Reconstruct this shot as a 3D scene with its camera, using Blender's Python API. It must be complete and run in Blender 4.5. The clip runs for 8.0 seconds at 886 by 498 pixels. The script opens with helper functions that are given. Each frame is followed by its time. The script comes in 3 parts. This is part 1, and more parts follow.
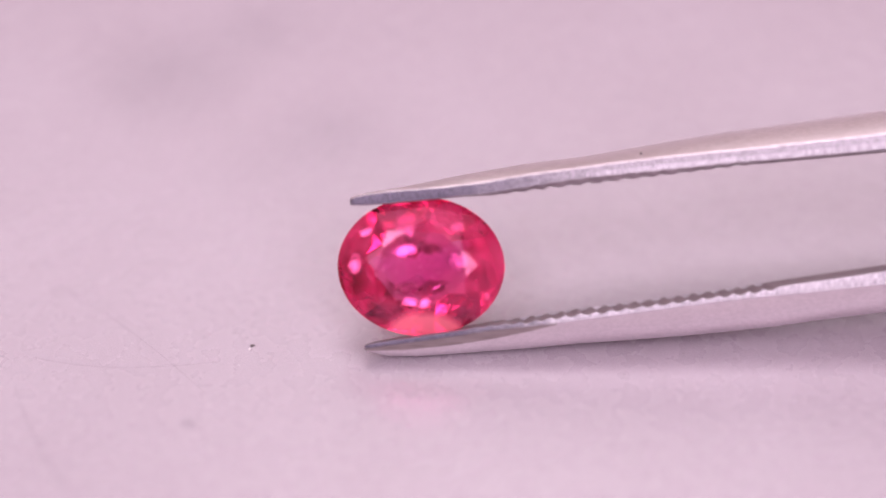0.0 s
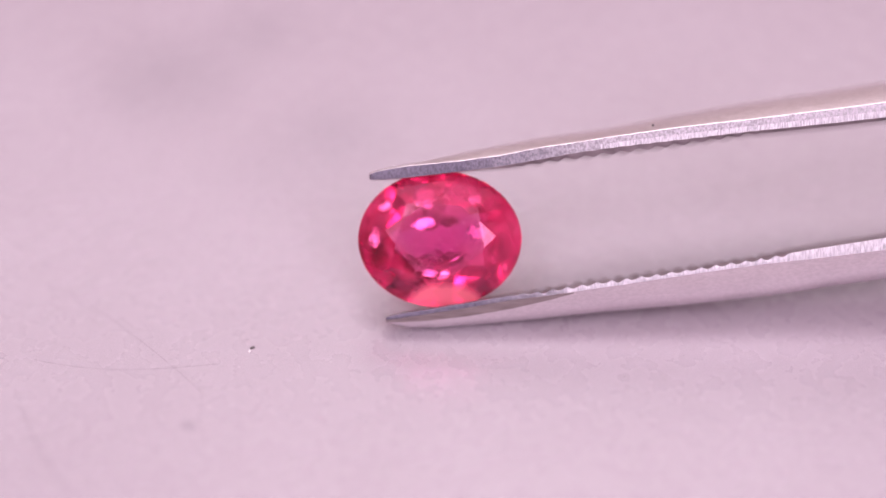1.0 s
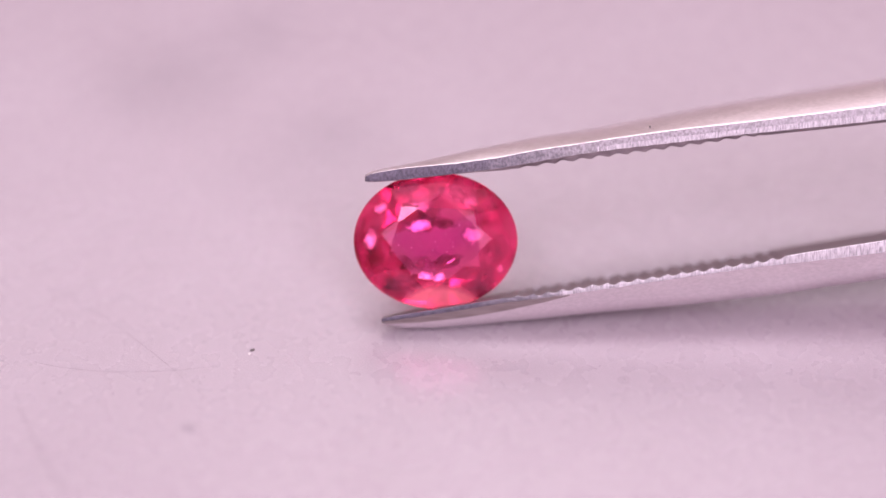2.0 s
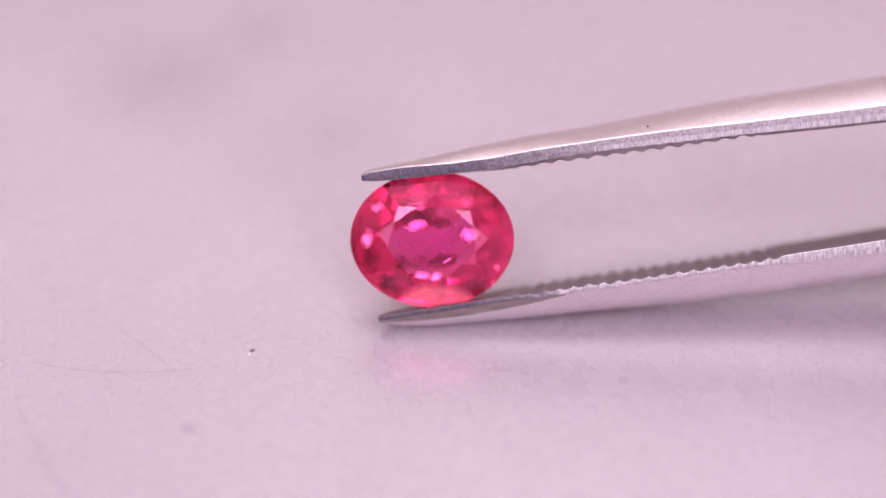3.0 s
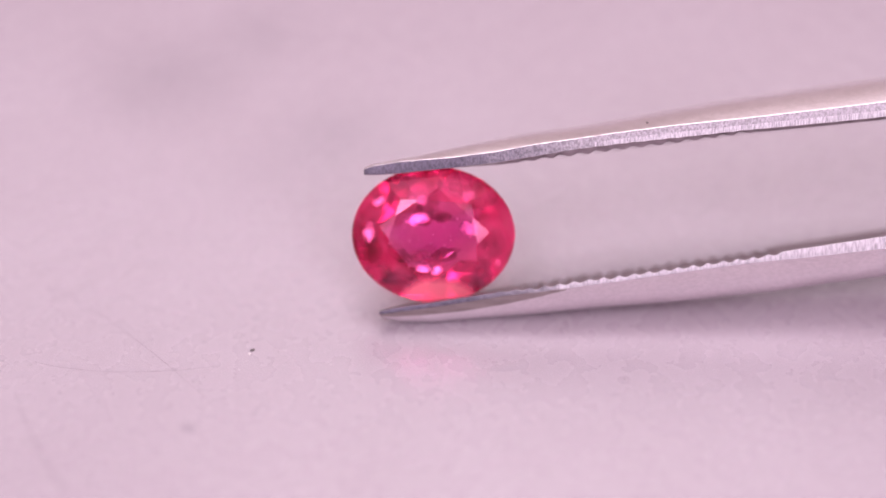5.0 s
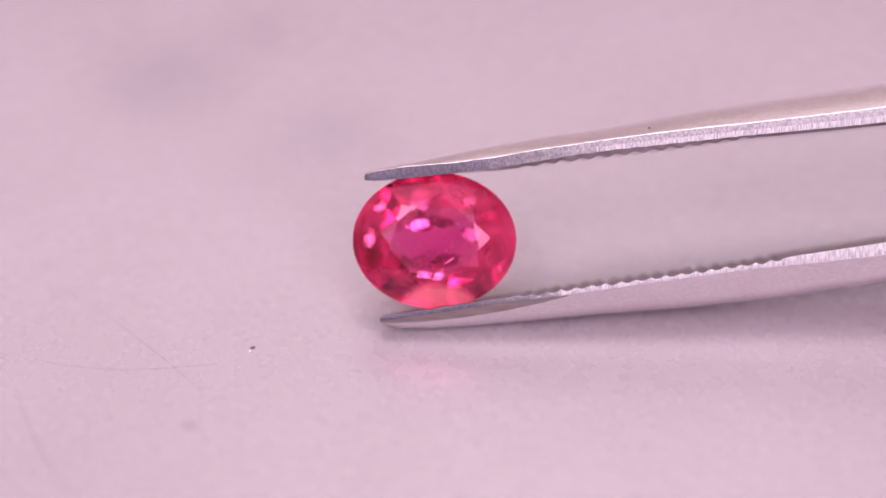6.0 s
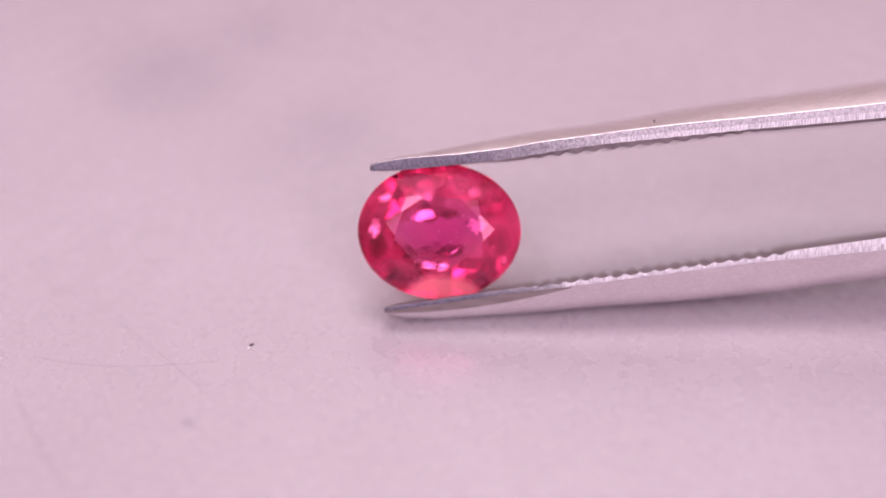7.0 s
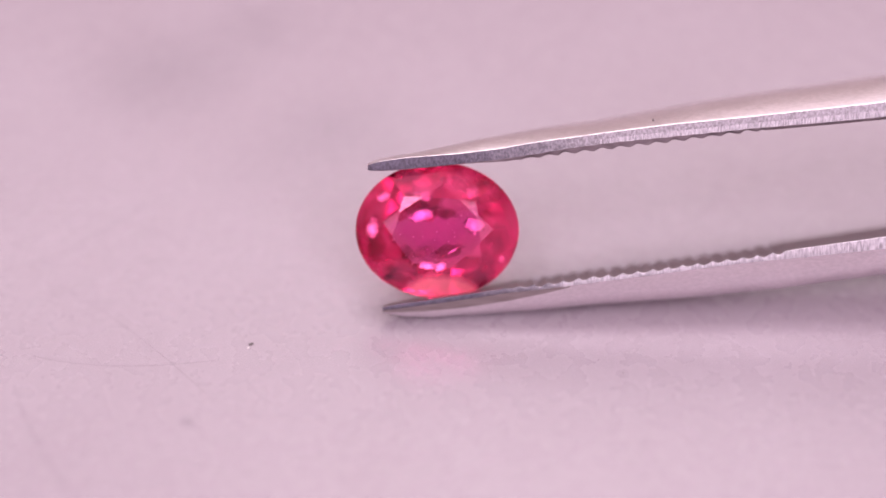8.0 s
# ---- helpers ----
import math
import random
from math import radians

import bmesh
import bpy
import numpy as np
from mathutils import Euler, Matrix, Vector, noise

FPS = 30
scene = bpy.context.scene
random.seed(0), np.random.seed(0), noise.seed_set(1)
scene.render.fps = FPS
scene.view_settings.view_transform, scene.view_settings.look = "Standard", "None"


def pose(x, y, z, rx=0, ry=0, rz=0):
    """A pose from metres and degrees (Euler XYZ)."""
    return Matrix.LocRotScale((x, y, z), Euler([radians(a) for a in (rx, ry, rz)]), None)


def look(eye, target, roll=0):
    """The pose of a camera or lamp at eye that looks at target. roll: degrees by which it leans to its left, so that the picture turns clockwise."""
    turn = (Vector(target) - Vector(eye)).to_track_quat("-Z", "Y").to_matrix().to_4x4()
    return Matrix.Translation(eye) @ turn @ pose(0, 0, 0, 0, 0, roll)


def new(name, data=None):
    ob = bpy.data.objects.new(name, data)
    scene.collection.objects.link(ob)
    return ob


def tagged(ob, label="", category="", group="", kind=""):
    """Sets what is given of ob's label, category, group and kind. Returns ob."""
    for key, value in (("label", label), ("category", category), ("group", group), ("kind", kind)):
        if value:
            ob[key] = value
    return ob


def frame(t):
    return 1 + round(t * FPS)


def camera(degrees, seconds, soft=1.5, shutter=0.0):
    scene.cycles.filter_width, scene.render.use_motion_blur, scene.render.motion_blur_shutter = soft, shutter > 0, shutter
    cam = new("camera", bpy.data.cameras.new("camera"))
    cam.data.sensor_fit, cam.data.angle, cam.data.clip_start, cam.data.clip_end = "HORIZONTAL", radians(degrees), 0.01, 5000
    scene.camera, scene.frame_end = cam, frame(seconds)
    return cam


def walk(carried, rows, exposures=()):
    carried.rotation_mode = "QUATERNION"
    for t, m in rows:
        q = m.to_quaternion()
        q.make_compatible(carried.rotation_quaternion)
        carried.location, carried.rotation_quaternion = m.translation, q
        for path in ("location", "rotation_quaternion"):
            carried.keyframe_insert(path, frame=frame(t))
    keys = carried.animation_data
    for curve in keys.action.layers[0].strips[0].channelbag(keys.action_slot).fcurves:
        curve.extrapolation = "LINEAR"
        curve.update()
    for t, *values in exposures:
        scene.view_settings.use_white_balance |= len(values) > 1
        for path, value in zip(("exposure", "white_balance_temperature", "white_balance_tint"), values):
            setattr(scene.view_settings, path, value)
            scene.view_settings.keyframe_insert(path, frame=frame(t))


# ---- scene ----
MM = 0.001
TILT = 50.0                      # the camera's rx: it looks down by 40 degrees
EYE = (0.1528 * MM, -62.555 * MM, 55.892 * MM)

cam = camera(30.0, 8.0, soft=1.6)
cam.data.dof.use_dof = True
cam.data.dof.focus_distance = 80.6 * MM
cam.data.dof.aperture_fstop = 7.2
cam.data.dof.aperture_blades = 7

# seconds, pitch up, yaw left: the tripod gives a little
SWAY = [
    (0.0, -0.069, 0.000),
    (0.5, -0.039, 0.000),
    (1.0, 0.000, 0.000),
    (1.5, 0.059, 0.000),
    (3.0, 0.098, 0.000),
    (3.5, 0.108, 0.000),
    (4.0, 0.108, 0.000),
    (4.5, 0.098, 0.000),
    (6.0, 0.000, 0.018),
    (6.5, -0.088, -0.012),
    (7.0, -0.108, -0.031),
    (7.5, -0.127, -0.051),
    (8.0, -0.127, -0.057),
]
walk(cam, [(t, pose(*EYE, TILT + p, 0, w)) for t, p, w in SWAY],
     exposures=[(0.0, -0.01, 6560, 10), (4.7, -0.01, 6560, 10), (5.8, -0.08, 6690, 10.5), (8.0, -0.09, 6690, 10.5)])


# ---- world and lamps ----
def make_world():
    world = bpy.data.worlds.new("dim_surroundings")
    scene.world = world
    world.use_nodes = True
    back = world.node_tree.nodes["Background"]
    back.inputs["Color"].default_value = (0.5, 0.45, 0.48, 1)
    back.inputs["Strength"].default_value = 0.1


def soft_lamp(name, eye, target, size, watts, colour, tall=None):
    lamp = bpy.data.lights.new(name, "AREA")
    lamp.shape, lamp.size, lamp.size_y, lamp.energy, lamp.color = "RECTANGLE", size, tall or size, watts, colour
    ob = new(name, lamp)
    ob.matrix_world = look(eye, target)
    return ob


make_world()
# no lamp is seen: these sources are added above and behind
soft_lamp("unseen_panel_above", (0.06, 0.40, 1.62), (0.06, 0.40, 0), 1.20, 5.5, (1.0, 0.90, 0.985))
soft_lamp("unseen_softbox_behind", (0.10, 1.24, 1.12), (0.10, 0, 1.12), 2.20, 9.5, (1.0, 0.90, 0.98), 0.70)
soft_lamp("unseen_lamp_behind", (0.05, 0.57, 1.36), (0, 0, 0), 0.45, 11.0, (1.0, 0.905, 0.95))
# unseen fills added beside the camera, to lift shadows and the stone
soft_lamp("unseen_fill_left", (-0.50, -0.90, 0.85), (0, 0, 0), 1.00, 8.8, (1.0, 0.87, 1.0))
soft_lamp("unseen_fill_right", (0.50, -0.90, 0.85), (0, 0, 0), 1.00, 7.2, (1.0, 0.87, 1.0))
# small unseen sources added near the camera, aimed for flashes on the facets
soft_lamp("unseen_glint_left", (-0.115, -0.155, 0.269), (0, 0, 0), 0.080, 0.25, (1.0, 0.92, 1.0))
soft_lamp("unseen_glint_right", (0.143, -0.188, 0.199), (0, 0, 0), 0.085, 0.15, (1.0, 0.92, 1.0))
soft_lamp("unseen_glint_top", (0.052, -0.052, 0.286), (0, 0, 0), 0.065, 0.095, (1.0, 0.92, 1.0))


# ---- materials ----
class Shade:
    """A node material with short calls for its nodes."""

    def __init__(self, name):
        self.mat = bpy.data.materials.new(name)
        self.mat.use_nodes = True
        self.nt = self.mat.node_tree
        self.bsdf = self.nt.nodes["Principled BSDF"]
        self.out = self.nt.nodes["Material Output"]
        self.coord = self.nt.nodes.new("ShaderNodeTexCoord")

    def node(self, kind, **values):
        n = self.nt.nodes.new(kind)
        for key, value in values.items():
            n.inputs[key].default_value = value
        return n

    def link(self, a, b):
        self.nt.links.new(a, b)

    def stretch(self, scale):
        n = self.nt.nodes.new("ShaderNodeMapping")
        n.inputs["Scale"].default_value = scale
        self.link(self.coord.outputs["Object"], n.inputs["Vector"])
        return n.outputs["Vector"]

    def grain(self, scale, detail=3.0, rough=0.5, vector=None, warp=0.0):
        n = self.node("ShaderNodeTexNoise", Scale=scale, Detail=detail, Roughness=rough, Distortion=warp)
        self.link(vector or self.coord.outputs["Object"], n.inputs["Vector"])
        return n.outputs["Fac"]

    def ramp(self, fac, *stops):
        n = self.nt.nodes.new("ShaderNodeValToRGB")
        e = n.color_ramp.elements
        while len(e) < len(stops):
            e.new(0.5)
        for k, (at, colour) in enumerate(stops):
            e[k].position = at
            e[k].color = (*colour, 1) if len(colour) == 3 else colour
        self.link(fac, n.inputs["Fac"])
        return n.outputs["Color"]

    def mix(self, fac, a, b, how="MIX"):
        n = self.nt.nodes.new("ShaderNodeMix")
        n.data_type, n.blend_type = "RGBA", how
        for socket, v in ((n.inputs[0], fac), (n.inputs[6], a), (n.inputs[7], b)):
            if isinstance(v, (int, float)):
                socket.default_value = v
            elif isinstance(v, tuple):
                socket.default_value = (*v, 1)
            else:
                self.link(v, socket)
        return n.outputs[2]

    def bump(self, height, strength, distance, before=None):
        n = self.node("ShaderNodeBump", Strength=strength, Distance=distance)
        self.link(height, n.inputs["Height"])
        if before:
            self.link(before, n.inputs["Normal"])
        return n.outputs["Normal"]


def grey(v):
    return (v, v, v)


def table_material():
    s = Shade("satin_lavender_grey_coating")
    cloud = s.ramp(s.grain(90.0, 3.0, 0.55), (0.30, (0.292, 0.236, 0.283)), (0.70, (0.310, 0.254, 0.304)))
    # old smudges: centre and radius in metres, strength
    wob = s.grain(160.0, 3.0, 0.6, warp=0.5)
    for at, r, k in (((-0.0166, 0.0202, 0), 0.0050, 0.46), ((-0.0060, 0.0142, 0), 0.0038, 0.30),
                     ((-0.01173, -0.00873, 0), 0.00042, 0.75), ((-0.0112, 0.0255, 0), 0.0036, 0.32), ((-0.0095, 0.0110, 0), 0.0040, 0.14)):
        far = s.nt.nodes.new("ShaderNodeVectorMath")
        far.operation = "DISTANCE"
        s.link(s.coord.outputs["Object"], far.inputs[0])
        far.inputs[1].default_value = at
        edge = s.node("ShaderNodeMapRange", **{"From Min": r * 1.25, "From Max": 0.0, "To Min": 0.0, "To Max": 2.4 * k})
        s.link(far.outputs["Value"], edge.inputs["Value"])
        cover = s.nt.nodes.new("ShaderNodeMath")
        cover.operation = "MULTIPLY"
        s.link(edge.outputs[0], cover.inputs[0])
        s.link(wob, cover.inputs[1])
        cloud = s.mix(cover.outputs[0], cloud, (0.19, 0.152, 0.19))
    fine = s.ramp(s.grain(15000.0, 2.0, 0.7), (0.32, grey(0.80)), (0.68, grey(1.18)))
    pits = s.ramp(s.grain(3400.0, 1.0, 0.5), (0.68, grey(1.0)), (0.78, grey(0.80)))
    flecks = s.ramp(s.grain(6500.0, 1.0, 0.5), (0.60, grey(1.0)), (0.70, grey(1.12)))
    colour = s.mix(1.0, s.mix(1.0, s.mix(1.0, cloud, fine, "MULTIPLY"), pits, "MULTIPLY"), flecks, "MULTIPLY")
    s.link(colour, s.bsdf.inputs["Base Color"])
    s.link(s.ramp(s.grain(700.0, 3.0), (0.3, grey(0.25)), (0.7, grey(0.30))), s.bsdf.inputs["Roughness"])
    s.bsdf.inputs["Specular IOR Level"].default_value = 0.8
    n = s.bump(s.grain(15000.0, 3.0, 0.65), 0.25, 0.000012)
    n = s.bump(s.grain(350.0, 2.0), 0.07, 0.0001, n)
    s.link(n, s.bsdf.inputs["Normal"])
    return s.mat


def steel_material(name, base, rough, brush, bump=0.3, low=0.86, spread=1.0, tip=None):
    """tip: a darker colour towards the point of the arms, for the dark that the ground sides mirror there."""
    s = Shade(name)
    streak = s.grain(1.0, 4.0, 0.6, s.stretch(brush))
    tone = s.ramp(s.grain(500.0, 4.0, 0.6), (0.30, tuple(0.95 * c for c in base)), (0.72, base))
    if tip:
        axes = s.nt.nodes.new("ShaderNodeSeparateXYZ")
        s.link(s.coord.outputs["Object"], axes.inputs[0])
        along = s.nt.nodes.new("ShaderNodeMath")
        along.operation = "MULTIPLY_ADD"
        s.link(s.grain(900.0, 4.0, 0.7), along.inputs[0])
        along.inputs[1].default_value = 0.006
        s.link(axes.outputs["X"], along.inputs[2])
        tip_blend = s.node("ShaderNodeMapRange", **{"From Min": 0.0045, "From Max": 0.0105})
        s.link(along.outputs[0], tip_blend.inputs["Value"])
        tone = s.mix(tip_blend.outputs[0], tip, tone)
    s.link(s.mix(1.0, tone, s.ramp(streak, (0.36, grey(low)), (0.64, grey(1.05))), "MULTIPLY"), s.bsdf.inputs["Base Color"])
    s.bsdf.inputs["Metallic"].default_value = 1.0
    s.link(s.ramp(streak, (0.25, grey(rough - 0.08 * spread)), (0.75, grey(rough + 0.12 * spread))), s.bsdf.inputs["Roughness"])
    n = s.bump(streak, bump, 0.00002)
    n = s.bump(s.grain(5200.0, 2.0, 0.6), bump, 0.00001, n)
    s.link(n, s.bsdf.inputs["Normal"])
    return s.mat


def gem_material(name, inner, outer, wave=0.0, haze=0.0, silk=0.0, lit_zone=0.0):
    """Clear crystal; its colour is zoned from the middle outwards. wave: unevenness of the polish. haze: translucent
    patches added for
    a brighter glow. silk: fine scatter put in all through to lift the colour. The last paints a pale patch where light
    comes through."""
    s = Shade(name)
    body = s.node("ShaderNodeBsdfGlass", Roughness=0.0, IOR=1.76)
    far = s.nt.nodes.new("ShaderNodeVectorMath")
    far.operation = "LENGTH"
    s.link(s.stretch((250.0, 300.0, 0.0)), far.inputs[0])
    blend = s.nt.nodes.new("ShaderNodeMath")
    blend.operation = "MULTIPLY_ADD"
    s.link(s.grain(700.0, 3.0, 0.6), blend.inputs[0])
    blend.inputs[1].default_value = 0.9
    s.link(far.outputs["Value"], blend.inputs[2])
    s.link(s.ramp(blend.outputs[0], (0.70, inner), (1.25, outer)), body.inputs["Color"])
    if wave:
        s.link(s.bump(s.grain(650.0, 2.0, 0.5), wave, 0.00008), body.inputs["Normal"])
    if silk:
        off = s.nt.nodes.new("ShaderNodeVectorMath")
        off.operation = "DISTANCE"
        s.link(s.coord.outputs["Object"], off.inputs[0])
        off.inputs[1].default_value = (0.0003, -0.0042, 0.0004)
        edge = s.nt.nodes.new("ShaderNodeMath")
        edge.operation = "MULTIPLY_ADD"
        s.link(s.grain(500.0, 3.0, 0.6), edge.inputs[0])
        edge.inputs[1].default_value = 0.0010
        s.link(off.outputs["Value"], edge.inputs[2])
        # pale salmon patch painted at the lower rim, for light that passes through
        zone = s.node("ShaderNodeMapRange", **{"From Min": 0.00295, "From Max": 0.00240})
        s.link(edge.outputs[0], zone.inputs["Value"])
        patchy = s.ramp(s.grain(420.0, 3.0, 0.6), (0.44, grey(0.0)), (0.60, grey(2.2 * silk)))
        pale_scatter = s.node("ShaderNodeBsdfDiffuse")
        s.link(s.mix(zone.outputs[0], (1.0, 0.08, 0.25), (1.0, 0.20, 0.29)), pale_scatter.inputs["Color"])
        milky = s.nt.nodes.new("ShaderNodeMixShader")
        s.link(s.mix(zone.outputs[0], patchy, grey(lit_zone or silk)), milky.inputs[0])
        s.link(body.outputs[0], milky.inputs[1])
        s.link(pale_scatter.outputs[0], milky.inputs[2])
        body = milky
    if haze:
        # translucent pink added to brighten the stone's body
        glow = s.node("ShaderNodeBsdfTranslucent", Color=(1.0, 0.22, 0.42, 1))
        both = s.nt.nodes.new("ShaderNodeMixShader")
        s.link(s.ramp(s.grain(380.0, 4.0, 0.6), (0.44, grey(0.03 * haze)), (0.62, grey(haze))), both.inputs[0])
        s.link(body.outputs[0], both.inputs[1])
        s.link(glow.outputs[0], both.inputs[2])
        body = both
    s.link(body.outputs[0], s.out.inputs["Surface"])
    return s.mat


def plain_material(name, colour, rough, size=1500.0):
    s = Shade(name)
    s.link(s.ramp(s.grain(size, 3.0), (0.3, tuple(0.7 * c for c in colour)), (0.7, colour)), s.bsdf.inputs["Base Color"])
    s.bsdf.inputs["Roughness"].default_value = rough
    return s.mat


def fading_plate_material(name, sheen, rough, most, tint):
    """A thin plate in the crystal that fades towards its rim: a pale sheen over a clear or tinted film."""
    s = Shade(name)
    far = s.nt.nodes.new("ShaderNodeVectorMath")
    far.operation = "DISTANCE"
    s.link(s.coord.outputs["Generated"], far.inputs[0])
    far.inputs[1].default_value = (0.5, 0.5, 0.5)
    rim = s.node("ShaderNodeMapRange", **{"From Min": 0.66, "From Max": 0.02, "To Min": 0.0, "To Max": most})
    s.link(far.outputs["Value"], rim.inputs["Value"])
    cover = s.nt.nodes.new("ShaderNodeMath")
    cover.operation = "MULTIPLY"
    s.link(rim.outputs[0], cover.inputs[0])
    s.link(s.ramp(s.grain(1500.0, 3.0, 0.6), (0.32, grey(0.25)), (0.60, grey(1.0))), cover.inputs[1])
    clear = s.node("ShaderNodeBsdfTransparent")
    if tint:
        film = s.node("ShaderNodeBsdfTransparent", Color=(*tint, 1))
    elif rough < 1:
        film = s.node("ShaderNodeBsdfGlossy", Color=(*sheen, 1), Roughness=rough)
    else:
        film = s.node("ShaderNodeBsdfTranslucent", Color=(*sheen, 1))
    both = s.nt.nodes.new("ShaderNodeMixShader")
    s.link(cover.outputs[0], both.inputs[0])
    s.link(clear.outputs[0], both.inputs[1])
    s.link(film.outputs[0], both.inputs[2])
    s.link(both.outputs[0], s.out.inputs["Surface"])
    return s.mat


def glint_material():
    """Tiny gas-filled specks, which mirror the lamps."""
    s = Shade("bright_pinpoint")
    s.link(s.ramp(s.grain(4000.0, 2.0), (0.3, (0.85, 0.75, 0.85)), (0.7, (1.0, 0.95, 1.0))), s.bsdf.inputs["Base Color"])
    s.bsdf.inputs["Metallic"].default_value = 1.0
    s.bsdf.inputs["Roughness"].default_value = 0.35
    return s.mat


TABLE = table_material()
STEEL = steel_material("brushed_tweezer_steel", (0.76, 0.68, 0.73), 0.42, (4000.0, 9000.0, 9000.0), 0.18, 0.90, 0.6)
# darker than the backs: the side's dark reflection is put into its colour
SIDE = steel_material("ground_steel_side_darkened", (0.33, 0.29, 0.335), 0.36, (9000.0, 6000.0, 9000.0), 0.8, 0.50, tip=(0.12, 0.10, 0.14))
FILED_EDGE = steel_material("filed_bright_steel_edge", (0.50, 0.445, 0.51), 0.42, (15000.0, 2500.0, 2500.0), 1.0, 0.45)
GROUND = steel_material("ground_brownish_steel_bevel", (0.42, 0.355, 0.355), 0.40, (600.0, 4000.0, 4000.0), 0.3, 0.75)
CROWN = gem_material("pink_red_crystal", (1.0, 0.33, 0.66), (1.0, 0.39, 0.63), haze=0.05, silk=0.10, lit_zone=0.60)
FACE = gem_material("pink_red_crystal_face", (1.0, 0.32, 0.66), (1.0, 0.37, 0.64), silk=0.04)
PAVILION = gem_material("pink_red_crystal_back", (1.0, 0.27, 0.64), (1.0, 0.39, 0.63), wave=0.6, haze=0.15)
JAW = steel_material("worn_jaw_steel", (0.40, 0.34, 0.37), 0.42, (900.0, 2600.0, 2600.0), 0.3, 0.7)
DARK_SPECK = plain_material("dark_brown_speck", (0.10, 0.04, 0.02), 0.6)
# films of the added plates: flash, bright patch, dark reflection
FLASH_PLATE = fading_plate_material("flash_plate_sheen", (0.98, 0.90, 0.98), 0.22, 0.85, None)
GLOW_PLATE = fading_plate_material("glow_plate_film", (1.0, 0.85, 0.85), 1.0, 0.9, None)
SHADE_PLATE = fading_plate_material("dark_reflection_film", (0, 0, 0), 0.0, 0.9, (0.36, 0.05, 0.12))
GLINT = glint_material()
DEEP = plain_material("deep_red_lump", (0.26, 0.01, 0.06), 0.3)
DUST = plain_material("dark_dust", (0.10, 0.08, 0.09), 0.8)
WALL = plain_material("warm_wall_paint", (0.80, 0.70, 0.68), 0.8, 20.0)
BROWN = plain_material("light_brown_paint", (0.37, 0.25, 0.205), 0.8, 20.0)
DARK = plain_material("pale_grey_wall_paint", (0.74, 0.65, 0.67), 0.8, 20.0)
FLOOR = plain_material("brown_floor", (0.40, 0.30, 0.25), 0.5, 12.0)
HIGHLIGHT_TONE = plain_material("pale_highlight", (0.75, 0.68, 0.72), 0.7)
SCRATCH = plain_material("rubbed_scratch", (0.19, 0.145, 0.185), 0.6)


# ---- helpers for meshes ----
def part(name, bm, material, parent=None, label="", smooth=False):
    """Links a bmesh as one mesh object under a thing or a part."""
    me = bpy.data.meshes.new(name)
    bm.normal_update()
    if smooth:
        for f in bm.faces:
            f.smooth = True
    bm.to_mesh(me)
    bm.free()
    for m in (material if isinstance(material, tuple) else (material,)):
        me.materials.append(m)
    ob = new(name, me)
    if parent:
        ob.parent = parent
    return tagged(ob, label)


def lerp(x, table):
    xs, ys = zip(*table)
    return float(np.interp(x, xs, ys))


# ---- the room and the table ----
def slab(name, lo, hi, material, label, bevel=0.0):
    lo, hi = Vector(lo), Vector(hi)
    bm = bmesh.new()
    bmesh.ops.create_cube(bm, size=1.0, matrix=Matrix.Translation((lo + hi) / 2) @ Matrix.Diagonal((*(hi - lo), 1)))
    if bevel:
        bmesh.ops.bevel(bm, geom=bm.edges[:], offset=bevel, segments=3, affect="EDGES")
    return tagged(part(name, bm, material), label, name.split("_")[0], kind="structure")


def make_room():
    # unseen room, added for bounced light and for what the steel mirrors
    slab("floor", (-1.3, -1.3, -0.80), (1.3, 1.3, -0.75), FLOOR, "unseen plain brown floor added to close the room")
    slab("ceiling", (-1.3, -1.3, 1.65), (1.3, 1.3, 1.70), WALL, "unseen plain warm beige ceiling added for bounced light")
    # wall tones are set for brown reflections and a brighter stone
    wall = "unseen plain warm beige wall added for bounced light"
    slab("wall_north", (-1.3, 1.30, -0.80), (1.3, 1.40, 1.70), BROWN, "unseen plain light brown wall added for the steel's reflections")
    slab("wall_south", (-1.3, -1.40, -0.80), (1.3, -1.30, 1.70), DARK, "unseen plain pale grey wall added to brighten the stone")
    slab("wall_east", (1.30, -1.4, -0.80), (1.40, 1.4, 1.70), WALL, wall)
    slab("wall_west", (-1.40, -1.4, -0.80), (-1.30, 1.4, 1.70), WALL, wall)


def make_table():
    """A built-in worktop that reaches from wall to wall, so that it needs no legs."""
    top = slab("tabletop", (-1.3, -0.60, -0.03), (1.3, 1.30, 0.0), TABLE, "pale lavender-grey satin coated tabletop with faint stains", 0.003)
    for name, points, width in (
            ("scratch", ((-19.8, -4.3), (-17.4, -4.85), (-14.4, -5.0), (-10.8, -4.6)), 0.045),
            ("scratch", ((-20.3, 1.35), (-17.2, -0.75), (-13.45, -4.3), (-10.8, -7.25)), 0.035),
            ("scratch", ((-21.0, 2.1), (-17.9, 4.85), (-14.7, 8.2)), 0.060),
            ("scratch", ((-20.2, -6.55), (-18.4, -10.2), (-16.2, -13.4)), 0.090)):
        strip(name, points, width, top)
    return top


